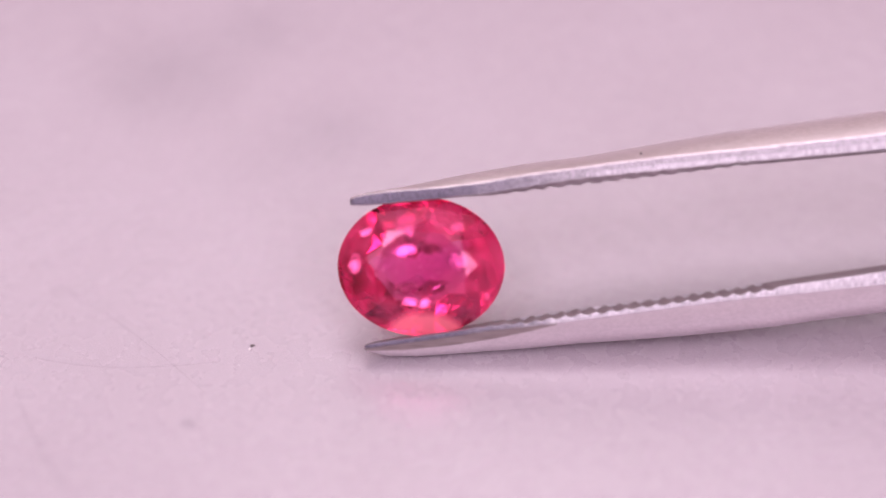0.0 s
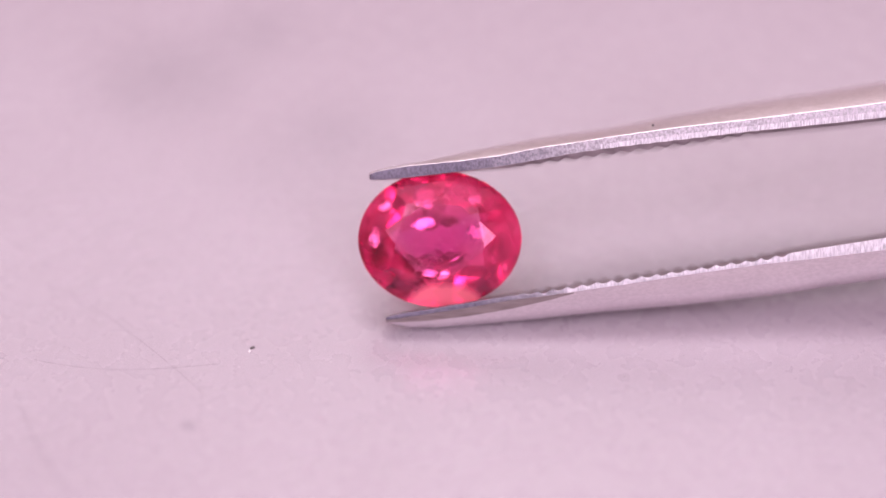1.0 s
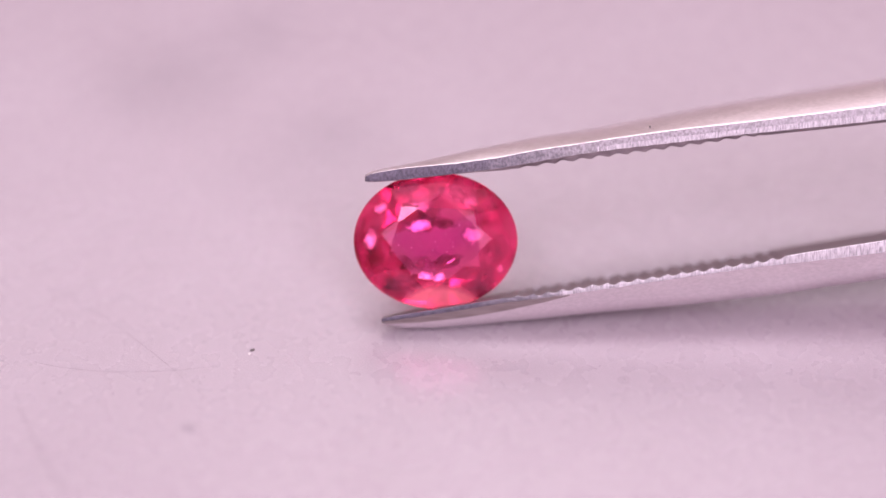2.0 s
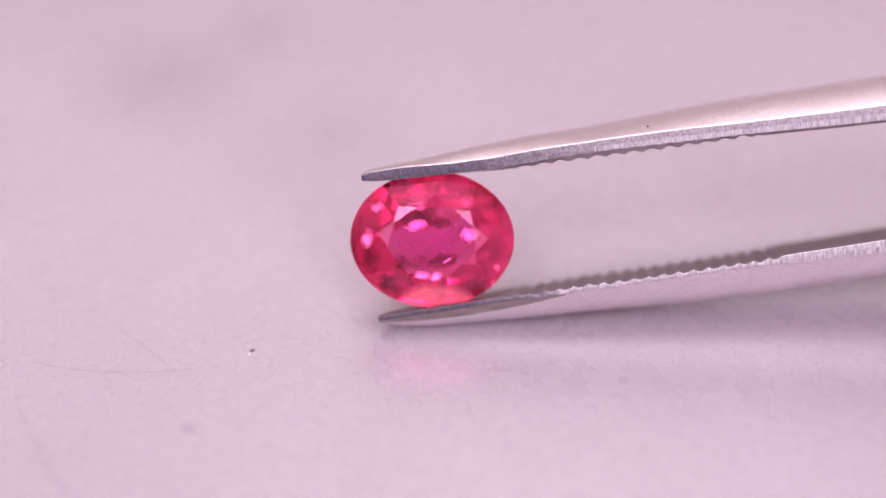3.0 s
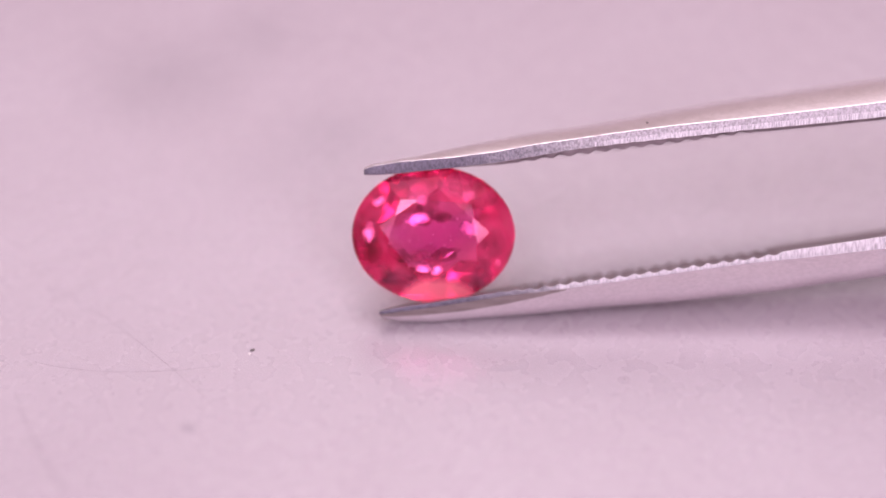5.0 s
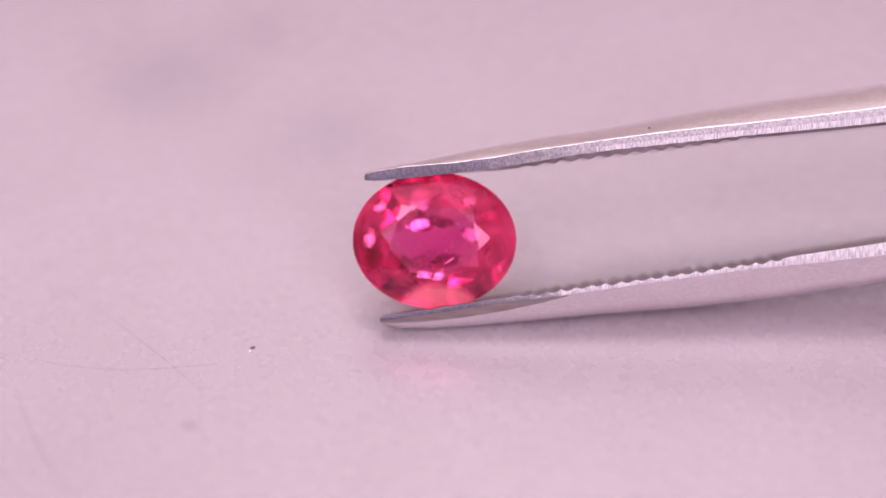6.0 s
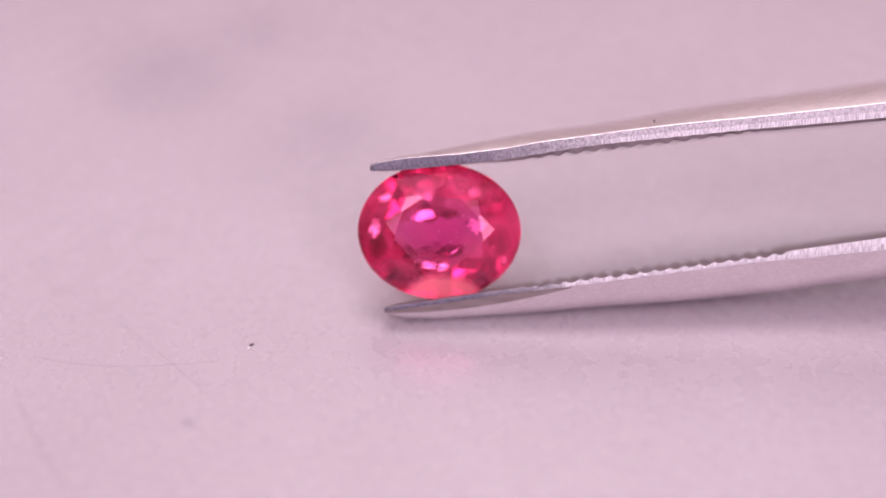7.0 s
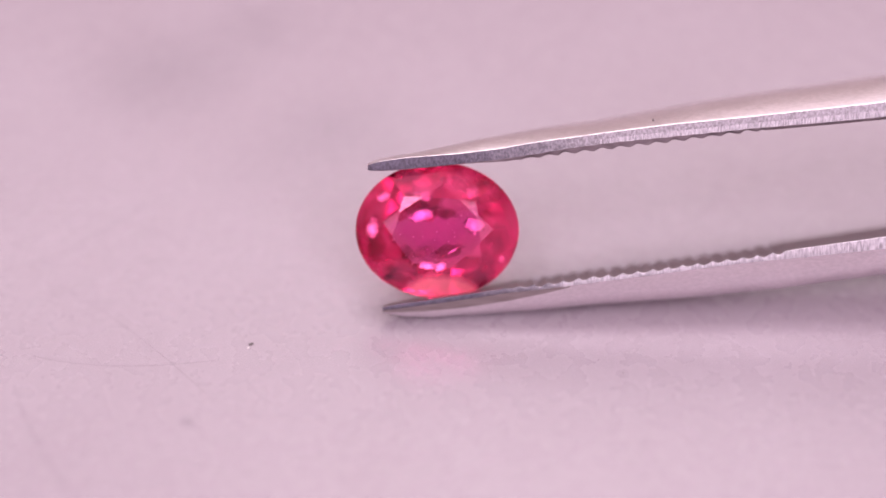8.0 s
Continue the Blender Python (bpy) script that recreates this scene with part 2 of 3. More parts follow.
def strip(name, points, width, parent):
    """A hairline scratch: a slightly raised ragged line through the points (mm)."""
    rng = random.Random(len(points) * 7 + int(points[0][1] * 10))
    xs, ys = np.array(points).T
    at = np.linspace(0, 1, len(points))
    bend_x, bend_y = np.polyfit(at, xs, len(points) - 1), np.polyfit(at, ys, len(points) - 1)
    bm = bmesh.new()
    last = None
    for k in range(61):
        u = k / 60
        p = Vector((np.polyval(bend_x, u), np.polyval(bend_y, u), 0))
        q = Vector((np.polyval(np.polyder(bend_x), u), np.polyval(np.polyder(bend_y), u), 0)).normalized()
        side = Vector((-q.y, q.x, 0)) * width * 0.5 * math.sin(math.pi * u) ** 0.4 * rng.uniform(0.4, 1.2)
        row = [bm.verts.new((p + side + Vector((0, 0, -0.004))) * MM), bm.verts.new((p + Vector((0, 0, 0.006))) * MM),
               bm.verts.new((p - side + Vector((0, 0, -0.004))) * MM)]
        if last:
            for a in (0, 1):
                bm.faces.new((last[a], last[a + 1], row[a + 1], row[a]))
        last = row
    bmesh.ops.recalc_face_normals(bm, faces=bm.faces[:])
    return part(name, bm, SCRATCH, parent)


# ---- the stone ----
def cut_stone(planes):
    """The solid inside all planes (normal, distance), as a bmesh."""
    n = np.array([p[0] for p in planes])
    d = np.array([p[1] for p in planes])
    found = []
    for i in range(len(planes) - 2):
        j, k = np.triu_indices(len(planes) - i - 1, 1)
        j, k = j + i + 1, k + i + 1
        a = np.stack([np.broadcast_to(n[i], (len(j), 3)), n[j], n[k]], axis=1)
        ok = np.abs(np.linalg.det(a)) > 1e-5
        if not ok.any():
            continue
        b = np.stack([np.full(ok.sum(), d[i]), d[j[ok]], d[k[ok]]], axis=1)
        p = np.linalg.solve(a[ok], b[..., None])[..., 0]
        found.append(p[(p @ n.T <= d + 1e-6).all(axis=1)])
    pts = np.unique(np.round(np.concatenate(found), 4), axis=0)
    bm = bmesh.new()
    for p in pts:
        bm.verts.new(p)
    bmesh.ops.remove_doubles(bm, verts=bm.verts[:], dist=0.004)
    bmesh.ops.convex_hull(bm, input=bm.verts[:])
    bmesh.ops.dissolve_limit(bm, angle_limit=radians(1.0), verts=bm.verts[:], edges=bm.edges[:])
    bmesh.ops.recalc_face_normals(bm, faces=bm.faces[:])
    return bm


# facets of the back as they were cut: azimuth, slope, reach at the girdle
PAVILION_FACETS = [
    (6.4, 56.41, 0.996), (14.1, 40.13, 1.003), (89.9, 53.97, 0.980), (96.1, 60.00, 0.988),
    (122.2, 53.51, 0.980), (164.5, 38.80, 1.006), (203.4, 36.73, 0.990), (256.0, 42.94, 0.995),
    (251.9, 47.14, 0.980), (297.9, 55.62, 1.018), (48.1, 58.69, 0.997), (10.1, 28.85, 1.116),
    (104.7, 39.82, 1.029), (166.6, 42.84, 1.066), (182.9, 36.20, 1.050), (134.2, 41.84, 1.006),
    (226.5, 51.67, 1.010), (262.6, 48.48, 0.980), (282.0, 43.65, 1.052), (327.0, 42.14, 1.038),
    (12.8, 30.67, 1.128), (45.7, 32.33, 1.081), (117.2, 34.07, 1.074), (198.6, 30.77, 1.126),
    (242.0, 34.73, 1.031), (311.7, 36.33, 1.081),
]
STARS = [10, 42, 86, 130, 165, 214, 262, 315]    # azimuths of the small facets round the face


def make_gem():
    """An oval mixed-cut stone; +z is the table's side, the girdle lies at z = 0."""
    rng = random.Random(27593)
    planes = []

    def facet(azimuth, slope, r, z):
        a, b = radians(azimuth), radians(slope)
        v = Vector((math.sin(b) * math.cos(a), math.sin(b) * math.sin(a), math.cos(b)))
        planes.append((tuple(v), v.dot(Vector((r * math.cos(radians(azimuth)), r * math.sin(radians(azimuth)), z)))))

    girdle, table_r, crown, star = 0.035, 0.545, 33.29, 18.93
    top = girdle + (1 - table_r) * math.tan(radians(crown))
    planes.append(((0.0, 0.0, 1.0), top))
    mains = [(a + b) / 2 for a, b in zip(STARS, STARS[1:] + [STARS[0] + 360])]
    for k, (a, m) in enumerate(zip(STARS, mains)):
        half = (m - mains[k - 1]) % 360 / 2
        facet(m, crown, 1.0, girdle)
        facet(a, star, table_r * math.cos(radians(half)), top)
        facet(m + 11, crown + 6.5, 1.012, girdle)
        facet(m - 11, crown + 6.5, 1.012, girdle)
    for a, slope, r in PAVILION_FACETS:
        facet(a, 180 - slope, r, -girdle)
    for k in range(72):
        facet(5 * k, 90.0, 1.0, 0.0)
    bm = cut_stone(planes)
    bmesh.ops.transform(bm, matrix=Matrix.Diagonal((4.03 * MM, 3.36 * MM, 3.36 * MM, 1)), verts=bm.verts[:])
    bm.normal_update()
    for f in bm.faces:
        f.material_index = 1 if f.normal.z < -0.1 else 2 if f.normal.z > 0.99 else 0
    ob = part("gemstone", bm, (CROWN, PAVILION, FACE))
    tagged(ob, "oval faceted transparent pink-red gemstone gripped in steel tweezers", "gemstone")
    # the first two stand in for a dark reflection at the upper-left rim
    for x, y, z, r in ((-2.15, 2.60, -0.05, 0.17), (-1.75, 2.75, -0.05, 0.10), (0.35, -1.0, -0.6, 0.05), (0.55, -1.1, -0.5, 0.07),
                       (0.1, -1.2, -0.7, 0.04), (2.6, 0.7, -0.4, 0.06), (-2.2, -1.3, -0.3, 0.05)):
        bm = bmesh.new()
        bmesh.ops.create_icosphere(bm, subdivisions=1, radius=r * MM)
        for v in bm.verts:
            v.co *= rng.uniform(0.6, 1.3)
            v.co.y *= 0.6
        bmesh.ops.translate(bm, vec=Vector((x, y, z)) * MM, verts=bm.verts[:])
        part("inclusion", bm, DARK_SPECK, ob, "dark speck inside the stone")
    # dark red lumps added for facets that mirror dark surroundings
    for x, y, z, r in ((2.25, -1.70, -0.05, 0.10), (-2.25, -1.62, -0.10, 0.06), (1.05, -0.75, 0.25, 0.05)):
        bm = bmesh.new()
        bmesh.ops.create_icosphere(bm, subdivisions=3, radius=r * MM)
        for v in bm.verts:
            v.co *= 1.0 + 0.7 * noise.noise(v.co * 6000.0 + Vector((x, y, z)))
            v.co.z *= 0.5
        bmesh.ops.translate(bm, vec=Vector((x, y, z)) * MM, verts=bm.verts[:])
        part("shade_lump", bm, DEEP, ob, "small dark red lump added as a dark facet", smooth=True)
    for _ in range(34):
        a, r = rng.uniform(0, 2 * math.pi), math.sqrt(rng.uniform(0.0, 1.0))
        bm = bmesh.new()
        bmesh.ops.create_icosphere(bm, subdivisions=1, radius=rng.choice((0.016, 0.022, 0.032)) * MM)
        bmesh.ops.translate(bm, vec=Vector((2.4 * r * math.cos(a), 1.9 * r * math.sin(a) - 0.3, rng.uniform(0.25, 0.85))) * MM, verts=bm.verts[:])
        part("pinpoint", bm, GLINT, ob, "tiny pale pinpoint inclusion")
    # thin wavy plates added in place of bright flashes and dark reflections
    # place, half width and height, turn, lean towards the right and towards the far side
    pale, dark = (FLASH_PLATE, "flash_plate", "thin pale plate added as a flash inside the stone"), (SHADE_PLATE, "shade_plate", "dark red plate added as a dark reflection in the stone")
    cloud = (GLOW_PLATE, "glow_plate", "pale plate added as a bright patch inside the stone")
    for kind, x, y, z, wide, tall, turn, lean_x, lean_y in (
            (pale, -0.80, 0.80, 0.45, 0.85, 0.42, 8, -6, 5), (pale, -0.75, 1.95, 0.30, 0.85, 0.60, -20, -7, 7), (pale, 1.75, 0.30, 0.40, 0.60, 0.60, 30, 9, 9),
            (pale, 0.20, -1.68, 0.40, 0.52, 0.26, 25, -6, 5), (pale, -0.50, -1.62, 0.42, 0.60, 0.24, -5, -7, 4), (pale, -3.10, 0.05, 0.08, 0.60, 0.52, 60, -21, 5),
            (pale, -2.60, 1.55, 0.05, 0.55, 0.35, 25, -18, 12), (pale, 1.70, 1.80, 0.20, 0.50, 0.45, 40, 9, 12), (pale, 3.10, -1.35, -0.02, 0.30, 0.30, 0, 20, 5),
            (pale, 0.75, -0.95, 0.30, 0.45, 0.08, 35, -3, 8),
            (dark, -0.25, 1.45, 0.15, 0.80, 0.55, 20, 0, 0), (dark, 0.35, 0.90, 0.20, 0.75, 0.36, -10, 0, 0), (dark, 0.55, -0.95, 0.25, 1.00, 0.42, 15, 0, 0),
            (dark, 2.30, -1.80, -0.10, 0.85, 0.55, 30, 8, -6), (dark, -2.10, -1.95, -0.10, 0.65, 0.58, -35, -8, -6), (dark, 2.90, -0.40, -0.05, 0.85, 0.90, 0, 8, 0),
            (dark, -2.95, -0.80, -0.05, 0.75, 0.80, 0, -8, 0), (dark, -1.50, -1.05, 0.20, 0.70, 0.35, -30, 0, 0),
            (cloud, -0.55, -1.05, 0.25, 0.75, 0.45, 15, 0, 0), (cloud, 1.20, 2.10, 0.05, 1.00, 0.55, -25, 8, 12)):
        bm = bmesh.new()
        bmesh.ops.create_icosphere(bm, subdivisions=3, radius=1.0)
        for v in bm.verts:
            k = 0.75 + 0.45 * noise.noise(v.co * 1.8 + Vector((x, y, 0)))
            v.co = Vector((v.co.x * wide * k, v.co.y * tall * k, v.co.z * 0.003 + 0.006 * noise.noise(v.co * 1.2)))
        bmesh.ops.transform(bm, matrix=Matrix.Translation(Vector((x, y, z)) * MM) @ Matrix.Rotation(radians(-lean_y), 4, "X") @ Matrix.Rotation(radians(lean_x), 4, "Y") @ Matrix.Rotation(radians(turn), 4, "Z") @ Matrix.Scale(MM, 4), verts=bm.verts[:])
        part(kind[1], bm, kind[0], ob, kind[2], smooth=True)
    return ob


# ---- the tweezers ----
# profiles along the arm: x, then a height or a width, in mm
UPPER = dict(
    sign=1,
    jaw=[(-3.45, 2.86), (-1.45, 3.03), (1.4, 3.36), (3.35, 3.50), (7.9, 4.09), (11.5, 4.56), (15.9, 5.20), (19.75, 5.60), (22.0, 5.86), (90.0, 13.2), (165.0, 22.0)],
    edge=[(-3.45, 2.88), (-1.45, 3.05), (1.4, 3.38), (3.1, 3.60), (4.9, 3.91), (6.8, 4.25), (8.9, 4.54), (11.6, 4.85), (15.6, 5.32), (19.7, 5.74), (22.0, 6.0), (90.0, 13.5), (165.0, 22.3)],
    ridge=[(-3.45, 3.22), (-3.1, 3.34), (-1.5, 3.60), (1.0, 3.83), (3.0, 4.11), (4.9, 4.48), (6.8, 4.76), (8.85, 5.08), (11.6, 5.46), (15.6, 5.91), (19.7, 6.42), (22.0, 6.72), (90.0, 14.4), (165.0, 22.9)],
    back=[(-3.45, 3.34), (-2.9, 3.46), (-0.9, 3.84), (2.0, 4.47), (5.0, 5.04), (7.9, 5.45), (9.9, 5.83), (11.9, 6.21), (14.0, 6.59), (16.1, 6.93), (19.2, 7.39), (22.4, 7.9), (90.0, 16.0), (165.0, 24.0)],
    width=[(-3.45, 1.0), (0.0, 1.9), (5.0, 3.0), (10.0, 3.9), (20.0, 5.0), (60.0, 7.5), (165.0, 9.0)],
    teeth=(3.2, 15.9), pitch=0.88, bite=0.12, undercut=0.16, bulge=2.1, crest=-0.55)
LOWER = dict(
    sign=-1,
    jaw=[(-2.65, -3.78), (-0.75, -3.45), (1.33, -3.10), (3.44, -2.73), (5.5, -2.44), (7.6, -2.10), (9.4, -1.87), (12.4, -1.42), (15.7, -0.92), (17.9, -0.52), (22.0, 0.13), (90.0, 11.2), (165.0, 21.5)],
    edge=[(-2.65, -3.82), (-0.75, -3.48), (1.33, -3.13), (3.44, -2.76), (5.5, -2.47), (7.6, -2.13), (9.4, -1.90), (12.4, -1.45), (15.7, -0.95), (17.9, -0.55), (22.0, 0.10), (90.0, 11.1), (165.0, 21.4)],
    ridge=[(-2.65, -3.97), (-0.75, -3.69), (1.34, -3.35), (3.45, -2.98), (5.5, -2.72), (9.1, -2.19), (12.4, -1.69), (15.7, -1.22), (18.0, -0.97), (22.0, -0.48), (90.0, 10.5), (165.0, 21.0)],
    bevel=[(-2.65, 0.14), (-0.75, 0.33), (1.34, 0.44), (3.45, 0.45), (5.5, 0.22), (6.6, 0.07), (9.0, 0.05), (165.0, 0.05)],
    back=[(-2.65, -4.14), (-2.3, -4.25), (-1.6, -4.36), (-0.2, -4.38), (2.45, -4.18), (4.6, -3.99), (7.8, -3.66), (9.6, -3.52), (12.7, -3.24), (15.0, -2.98), (17.2, -2.72), (19.5, -2.35), (22.5, -1.95), (90.0, 8.9), (165.0, 19.6)],
    width=[(-2.65, 1.0), (0.0, 1.7), (5.0, 2.5), (8.0, 3.0), (20.0, 3.5), (60.0, 7.0), (165.0, 9.0)],
    teeth=(2.6, 17.2), pitch=0.73, bite=0.11, undercut=0.03, bulge=2.6, crest=0.0)
FRONT = [(-3.45, 0.50), (0.0, 0.72), (5.0, 0.85), (22.0, 0.95), (60.0, 3.2), (165.0, 4.5)]


def make_arm(name, tweezers, shape):
    """One arm, lofted along x: a toothed gripping face, a narrow ground side, and a rounded back."""
    sign, jaw = shape["sign"], shape["jaw"]
    x0 = jaw[0][0]
    stations = [0.0, 0.03, 0.08, 0.16, 0.28, 0.45, 0.7, 0.85]
    stations += list(np.arange(1.0, 25.5, 0.06)) + list(np.arange(26, 60, 1.5)) + list(np.arange(60, 165.0 - x0, 6.0)) + [165.0 - x0]
    rng = random.Random(3 if sign > 0 else 4)
    bm = bmesh.new()
    rings = []
    # materials: 0 back, 1 and 3 ground side, 2 jaw, 4 bright filed side, 5 bevel
    for s in stations:
        x = x0 + s
        tip = math.sqrt(max(0.0, 1 - (1 - min(s / 1.0, 1.0)) ** 2))
        low, edge, ridge, back = (lerp(x, shape[k]) for k in ("jaw", "edge", "ridge", "back"))
        mid = 0.5 * (low + back)
        shrink = 0.62 + 0.38 * tip
        low, edge, ridge, back = (mid + (v - mid) * shrink for v in (low, edge, ridge, back))
        near = lerp(x, FRONT)
        wide = lerp(x, shape["width"]) * (0.4 + 0.6 * tip)
        near -= 0.12 * (1 - tip)
        wave = 0.0
        if shape["teeth"][0] < x < shape["teeth"][1]:
            u = (x - shape["teeth"][0]) / shape["pitch"] % 1.0
            fade = min(1.0, (x - shape["teeth"][0]) / 2.5, (shape["teeth"][1] - x) / 0.3)
            wave = fade * shape["bite"] * (0.5 - 0.5 * math.cos(2 * math.pi * u ** 0.75)) * (1 + 0.4 * noise.noise(Vector((x * 1.1, sign, 2.0))))
        nick = 0.018 * noise.noise(Vector((x * 2.3, sign * 5.0, 0.0))) * min(1.0, s)
        under = min(shape["undercut"], 0.25 * wide) * min(1.0, max(0.15, (x - 2.0) / 2.5))
        far = near - wide
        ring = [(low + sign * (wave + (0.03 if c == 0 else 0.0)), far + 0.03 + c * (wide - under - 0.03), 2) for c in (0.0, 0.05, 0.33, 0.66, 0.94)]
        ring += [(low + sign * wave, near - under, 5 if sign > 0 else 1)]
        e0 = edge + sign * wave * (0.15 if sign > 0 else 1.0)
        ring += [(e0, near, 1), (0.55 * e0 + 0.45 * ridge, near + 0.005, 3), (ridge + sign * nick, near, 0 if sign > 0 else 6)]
        if sign > 0:
            start, inset = ridge + 0.03, 0.04
        else:
            start = ridge - lerp(x, shape["bevel"]) * shrink
            inset = 0.75 * (ridge - start)
        ring.append((start, near - inset, 0))
        half = 0.5 * (wide - inset - 0.08)
        for k in range(1, 16):
            c = math.cos(math.pi * k / 16)
            reach = abs(c - shape["crest"]) / (1 - shape["crest"] if c > shape["crest"] else 1 + shape["crest"])
            ring.append((start + (back - start) * (1 - reach ** shape["bulge"]), near - inset - half + half * c, 0))
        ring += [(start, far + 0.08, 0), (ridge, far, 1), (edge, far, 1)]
        rings.append([bm.verts.new((x * MM, y * MM, z * MM)) for y, z, _ in ring])
        strips = [m for _, _, m in ring]
    count = len(rings[0])
    for at, (a, b) in zip(stations, zip(rings, rings[1:])):
        patch = rng.gauss(0.0, 0.5)
        for k in range(count):
            f = bm.faces.new((a[k], a[(k + 1) % count], b[(k + 1) % count], b[k]))
            m = strips[k]
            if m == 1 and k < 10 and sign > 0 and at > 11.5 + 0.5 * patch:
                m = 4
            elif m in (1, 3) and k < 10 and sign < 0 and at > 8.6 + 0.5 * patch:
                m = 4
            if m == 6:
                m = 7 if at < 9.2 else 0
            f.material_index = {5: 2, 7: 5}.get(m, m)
            f.smooth = strips[k] == 0
    bm.faces.new(rings[0])
    bm.faces.new(list(reversed(rings[-1])))
    bmesh.ops.recalc_face_normals(bm, faces=bm.faces[:])
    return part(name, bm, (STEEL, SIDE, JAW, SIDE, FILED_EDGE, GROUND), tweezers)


def make_tweezers():
    tweezers = new("tweezers")
    tagged(tweezers, "brushed stainless steel gem tweezers with serrated jaws", "tweezers")
    upper = make_arm("upper_arm", tweezers, UPPER)
    make_arm("lower_arm", tweezers, LOWER)
    bm = bmesh.new()
    bmesh.ops.create_icosphere(bm, subdivisions=2, radius=0.06 * MM, matrix=Matrix.Translation((10.47 * MM, 5.61 * MM, 0.33 * MM)) @ Matrix.Diagonal((1, 1, 0.6, 1)))
    part("pit", bm, DUST, upper, "dark pit in the steel")
    bm = bmesh.new()
    bmesh.ops.create_cube(bm, size=1.0, matrix=Matrix.Translation((163 * MM, 21.75 * MM, 0)) @ Matrix.Rotation(radians(7), 4, "Z") @ Matrix.Diagonal((10 * MM, 3.6 * MM, 9.0 * MM, 1)))
    bmesh.ops.bevel(bm, geom=bm.edges[:], offset=0.7 * MM, segments=3, affect="EDGES")
    part("rear_joint", bm, STEEL, tweezers, "welded steel joint of the two arms", smooth=True)
    return tweezers


# ---- small marks on the table ----
def make_crumb(x, y, size, seed, material=None, label="tiny dark speck of dust on the tabletop"):
    rng = random.Random(seed)
    bm = bmesh.new()
    bmesh.ops.create_icosphere(bm, subdivisions=2, radius=size * MM)
    for v in bm.verts:
        v.co *= rng.uniform(0.7, 1.25)
        v.co.x *= 1.5
        v.co.z = max(v.co.z * 0.5, -0.2 * size * MM)
    ob = part("dust_speck", bm, material or DUST)
    ob.matrix_world = pose(x * MM, y * MM, 0.18 * size * MM, 0, 0, rng.uniform(0, 180))
    return tagged(ob, label, "dust", group="dust specks on the table")


make_room()
make_table()
gem = make_gem()
tweezers = make_tweezers()
make_crumb(-9.22, -3.5, 0.09, 1)
# pale crumb stands for the white highlight beside the dark speck
make_crumb(-9.33, -3.76, 0.065, 2, HIGHLIGHT_TONE, "tiny pale crumb added as the dust speck's highlight")
make_crumb(8.89, -5.51, 0.030, 5)
make_crumb(-19.63, 0.21, 0.045, 6)
make_crumb(9.49, -8.12, 0.040, 7)
make_crumb(-16.2, -7.0, 0.030, 8)


def grip(x, y, z, lean, roll):
    """The pose of stone and tweezers: they slide on the table, lean in the picture's plane and roll round the arms."""
    return pose(x * MM, y * MM, z * MM, TILT) @ pose(0, 0, 0, 0, 0, lean) @ pose(0, 0, 0, roll)


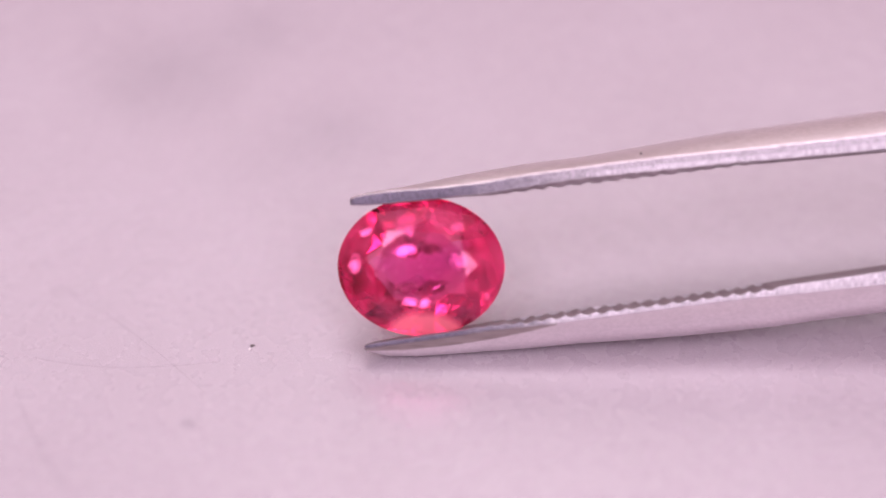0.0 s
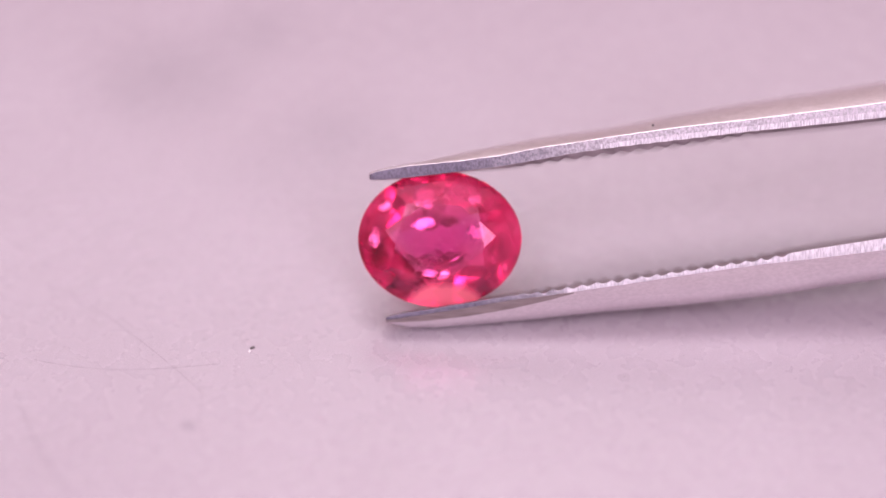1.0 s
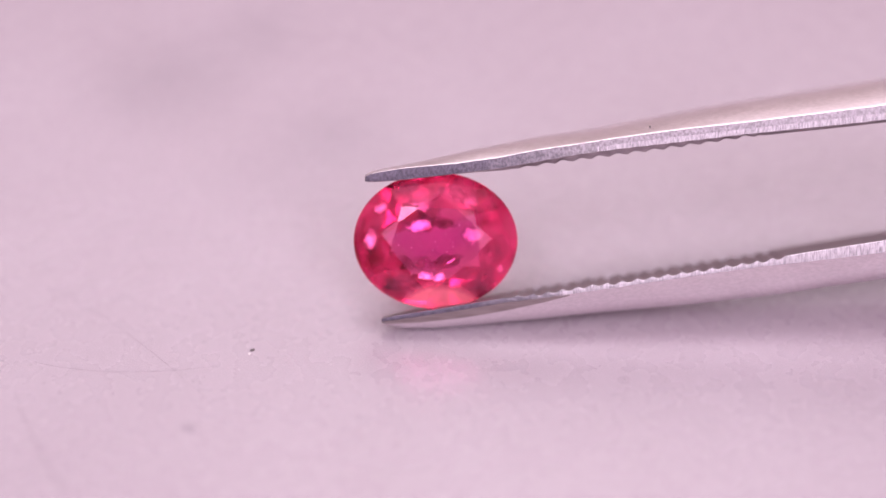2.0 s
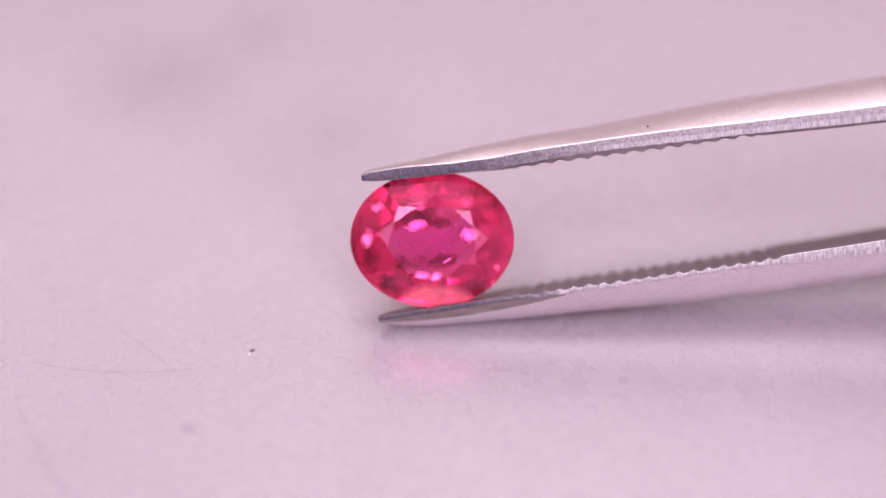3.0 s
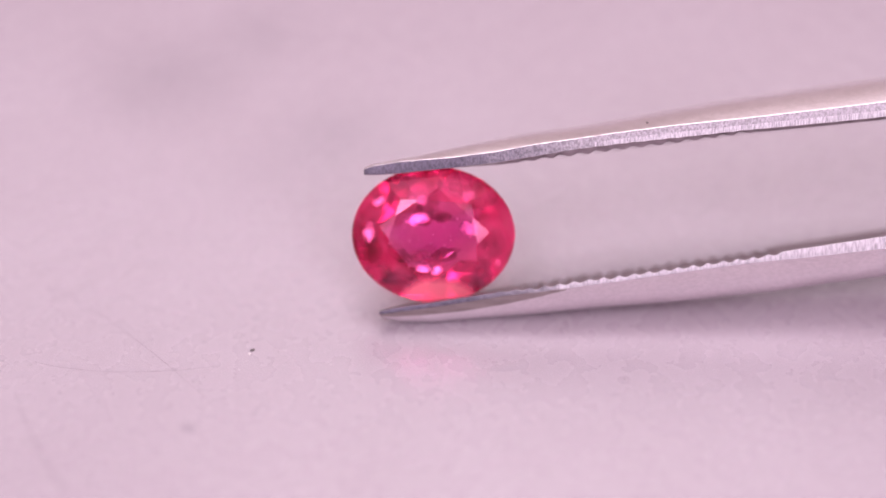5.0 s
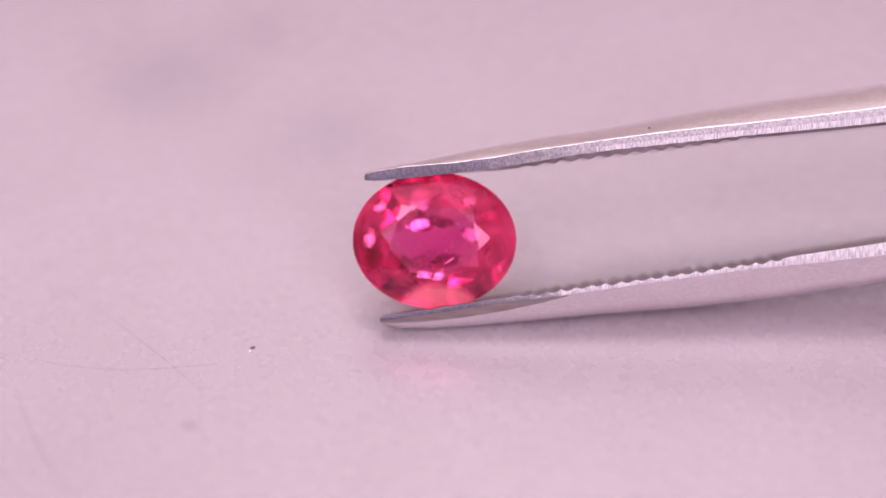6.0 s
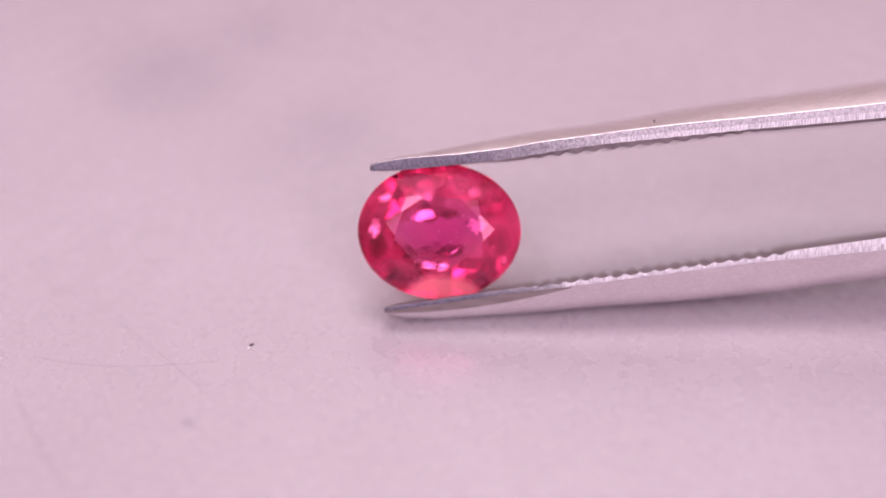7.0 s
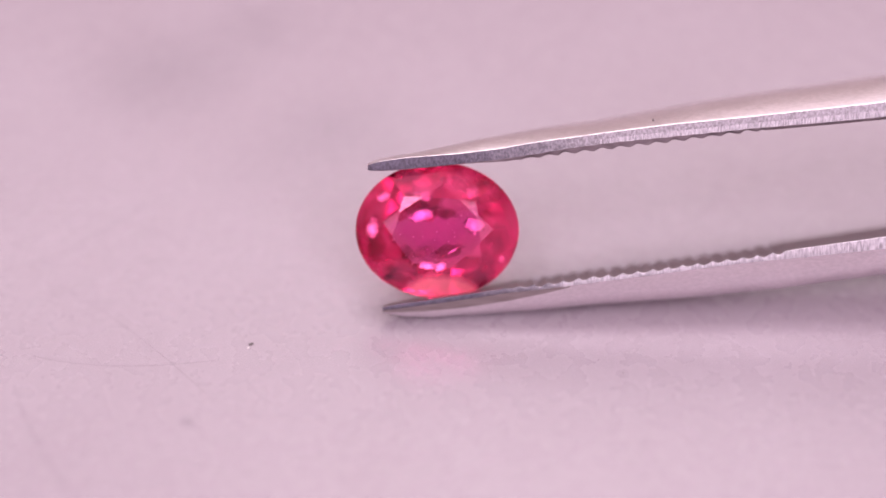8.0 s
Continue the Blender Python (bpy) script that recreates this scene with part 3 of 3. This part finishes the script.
def motions():
    rows = [
        (0.0, -0.903, -1.910, 3.777, -0.90, 2.50), (0.1, -0.417, -1.672, 3.777, -0.70, 2.50), (0.2, -0.174, -0.940, 3.745, -0.45, 1.50), (0.3, -0.028, -0.054, 3.722, -0.20, 0.80),
        (0.4, 0.047, 0.107, 3.727, -0.10, 1.00), (0.5, 0.072, 0.069, 3.738, 0.00, 1.30), (0.6, 0.072, -0.039, 3.810, 0.00, 3.50), (0.7, 0.037, -0.060, 3.842, 0.00, 4.50),
        (0.8, -0.008, 0.035, 3.842, 0.00, 4.50), (0.9, -0.013, 0.189, 3.793, 0.00, 3.00), (1.0, -0.003, 0.343, 3.745, 0.00, 1.50), (1.1, -0.019, 0.398, 3.722, 0.00, 0.80),
        (1.2, -0.029, 0.424, 3.722, 0.00, 0.80), (1.3, -0.019, 0.412, 3.734, 0.00, 1.20), (1.4, -0.028, 0.319, 3.787, 0.00, 2.80), (1.5, -0.077, 0.223, 3.842, 0.00, 4.50),
        (1.6, -0.152, 0.201, 3.891, -0.01, 6.00), (1.7, -0.177, 0.211, 3.907, -0.01, 6.50), (2.2, -0.227, 0.320, 3.842, -0.05, 4.50), (2.8, -0.277, 0.433, 3.777, -0.09, 2.50),
        (2.9, -0.312, 0.363, 3.891, -0.09, 6.00), (3.0, -0.376, 0.286, 3.973, -0.10, 8.50), (3.1, -0.461, 0.308, 4.022, -0.10, 10.00), (3.2, -0.466, 0.373, 4.006, -0.10, 9.50),
        (3.3, -0.438, 0.613, 3.907, -0.10, 6.50), (3.4, -0.428, 0.697, 3.907, -0.10, 6.50), (3.5, -0.438, 0.661, 3.973, -0.10, 8.50), (3.6, -0.513, 0.601, 4.022, -0.14, 10.00),
        (3.7, -0.529, 0.719, 3.990, -0.18, 9.00), (3.8, -0.531, 1.017, 3.875, -0.22, 5.50), (3.9, -0.533, 1.157, 3.793, -0.26, 3.00), (4.0, -0.533, 1.219, 3.787, -0.30, 2.80),
        (4.1, -0.492, 1.172, 3.810, -0.34, 3.50), (4.2, -0.472, 1.087, 3.842, -0.38, 4.50), (4.3, -0.430, 1.003, 3.907, -0.42, 6.50), (4.4, -0.389, 0.919, 3.973, -0.46, 8.50),
        (4.5, -0.370, 0.954, 3.973, -0.50, 8.50), (4.6, -0.332, 1.039, 3.891, -0.50, 6.00), (4.7, -0.332, 1.025, 3.859, -0.50, 5.00), (5.2, -0.312, 0.637, 3.793, -0.50, 3.00),
        (5.8, -0.294, 0.307, 3.734, -0.50, 1.20), (5.9, -0.295, 0.280, 3.745, -0.50, 1.50), (6.0, -0.281, 0.214, 3.787, -0.50, 2.80), (6.1, -0.264, 0.167, 3.793, -0.54, 3.00),
        (6.2, -0.267, 0.128, 3.793, -0.58, 3.00), (6.3, -0.266, 0.206, 3.793, -0.62, 3.00), (6.4, -0.260, 0.338, 3.793, -0.66, 3.00), (6.5, -0.204, 0.381, 3.777, -0.70, 2.50),
        (6.6, -0.112, 0.572, 3.754, -0.76, 1.80), (6.7, -0.047, 0.665, 3.754, -0.82, 1.80), (6.8, -0.003, 0.668, 3.777, -0.88, 2.50), (6.9, 0.001, 0.699, 3.777, -0.94, 2.50),
        (7.0, 0.006, 0.670, 3.793, -1.00, 3.00), (7.1, 0.010, 0.700, 3.793, -0.98, 3.00), (7.2, 0.014, 0.739, 3.767, -0.96, 2.20), (7.3, 0.019, 0.758, 3.745, -0.94, 1.50),
        (7.4, 0.023, 0.722, 3.767, -0.92, 2.20), (7.5, 0.017, 0.704, 3.793, -0.90, 3.00), (7.6, -0.006, 0.685, 3.810, -0.90, 3.50), (7.7, -0.010, 0.669, 3.842, -0.90, 4.50),
        (7.8, -0.019, 0.649, 3.859, -0.90, 5.00), (7.9, -0.046, 0.586, 3.891, -0.90, 6.00), (8.0, -0.065, 0.566, 3.907, -0.90, 6.50),
    ]
    path = [(t, grip(*rest)) for t, *rest in rows]
    walk(gem, path)
    walk(tweezers, path)


motions()
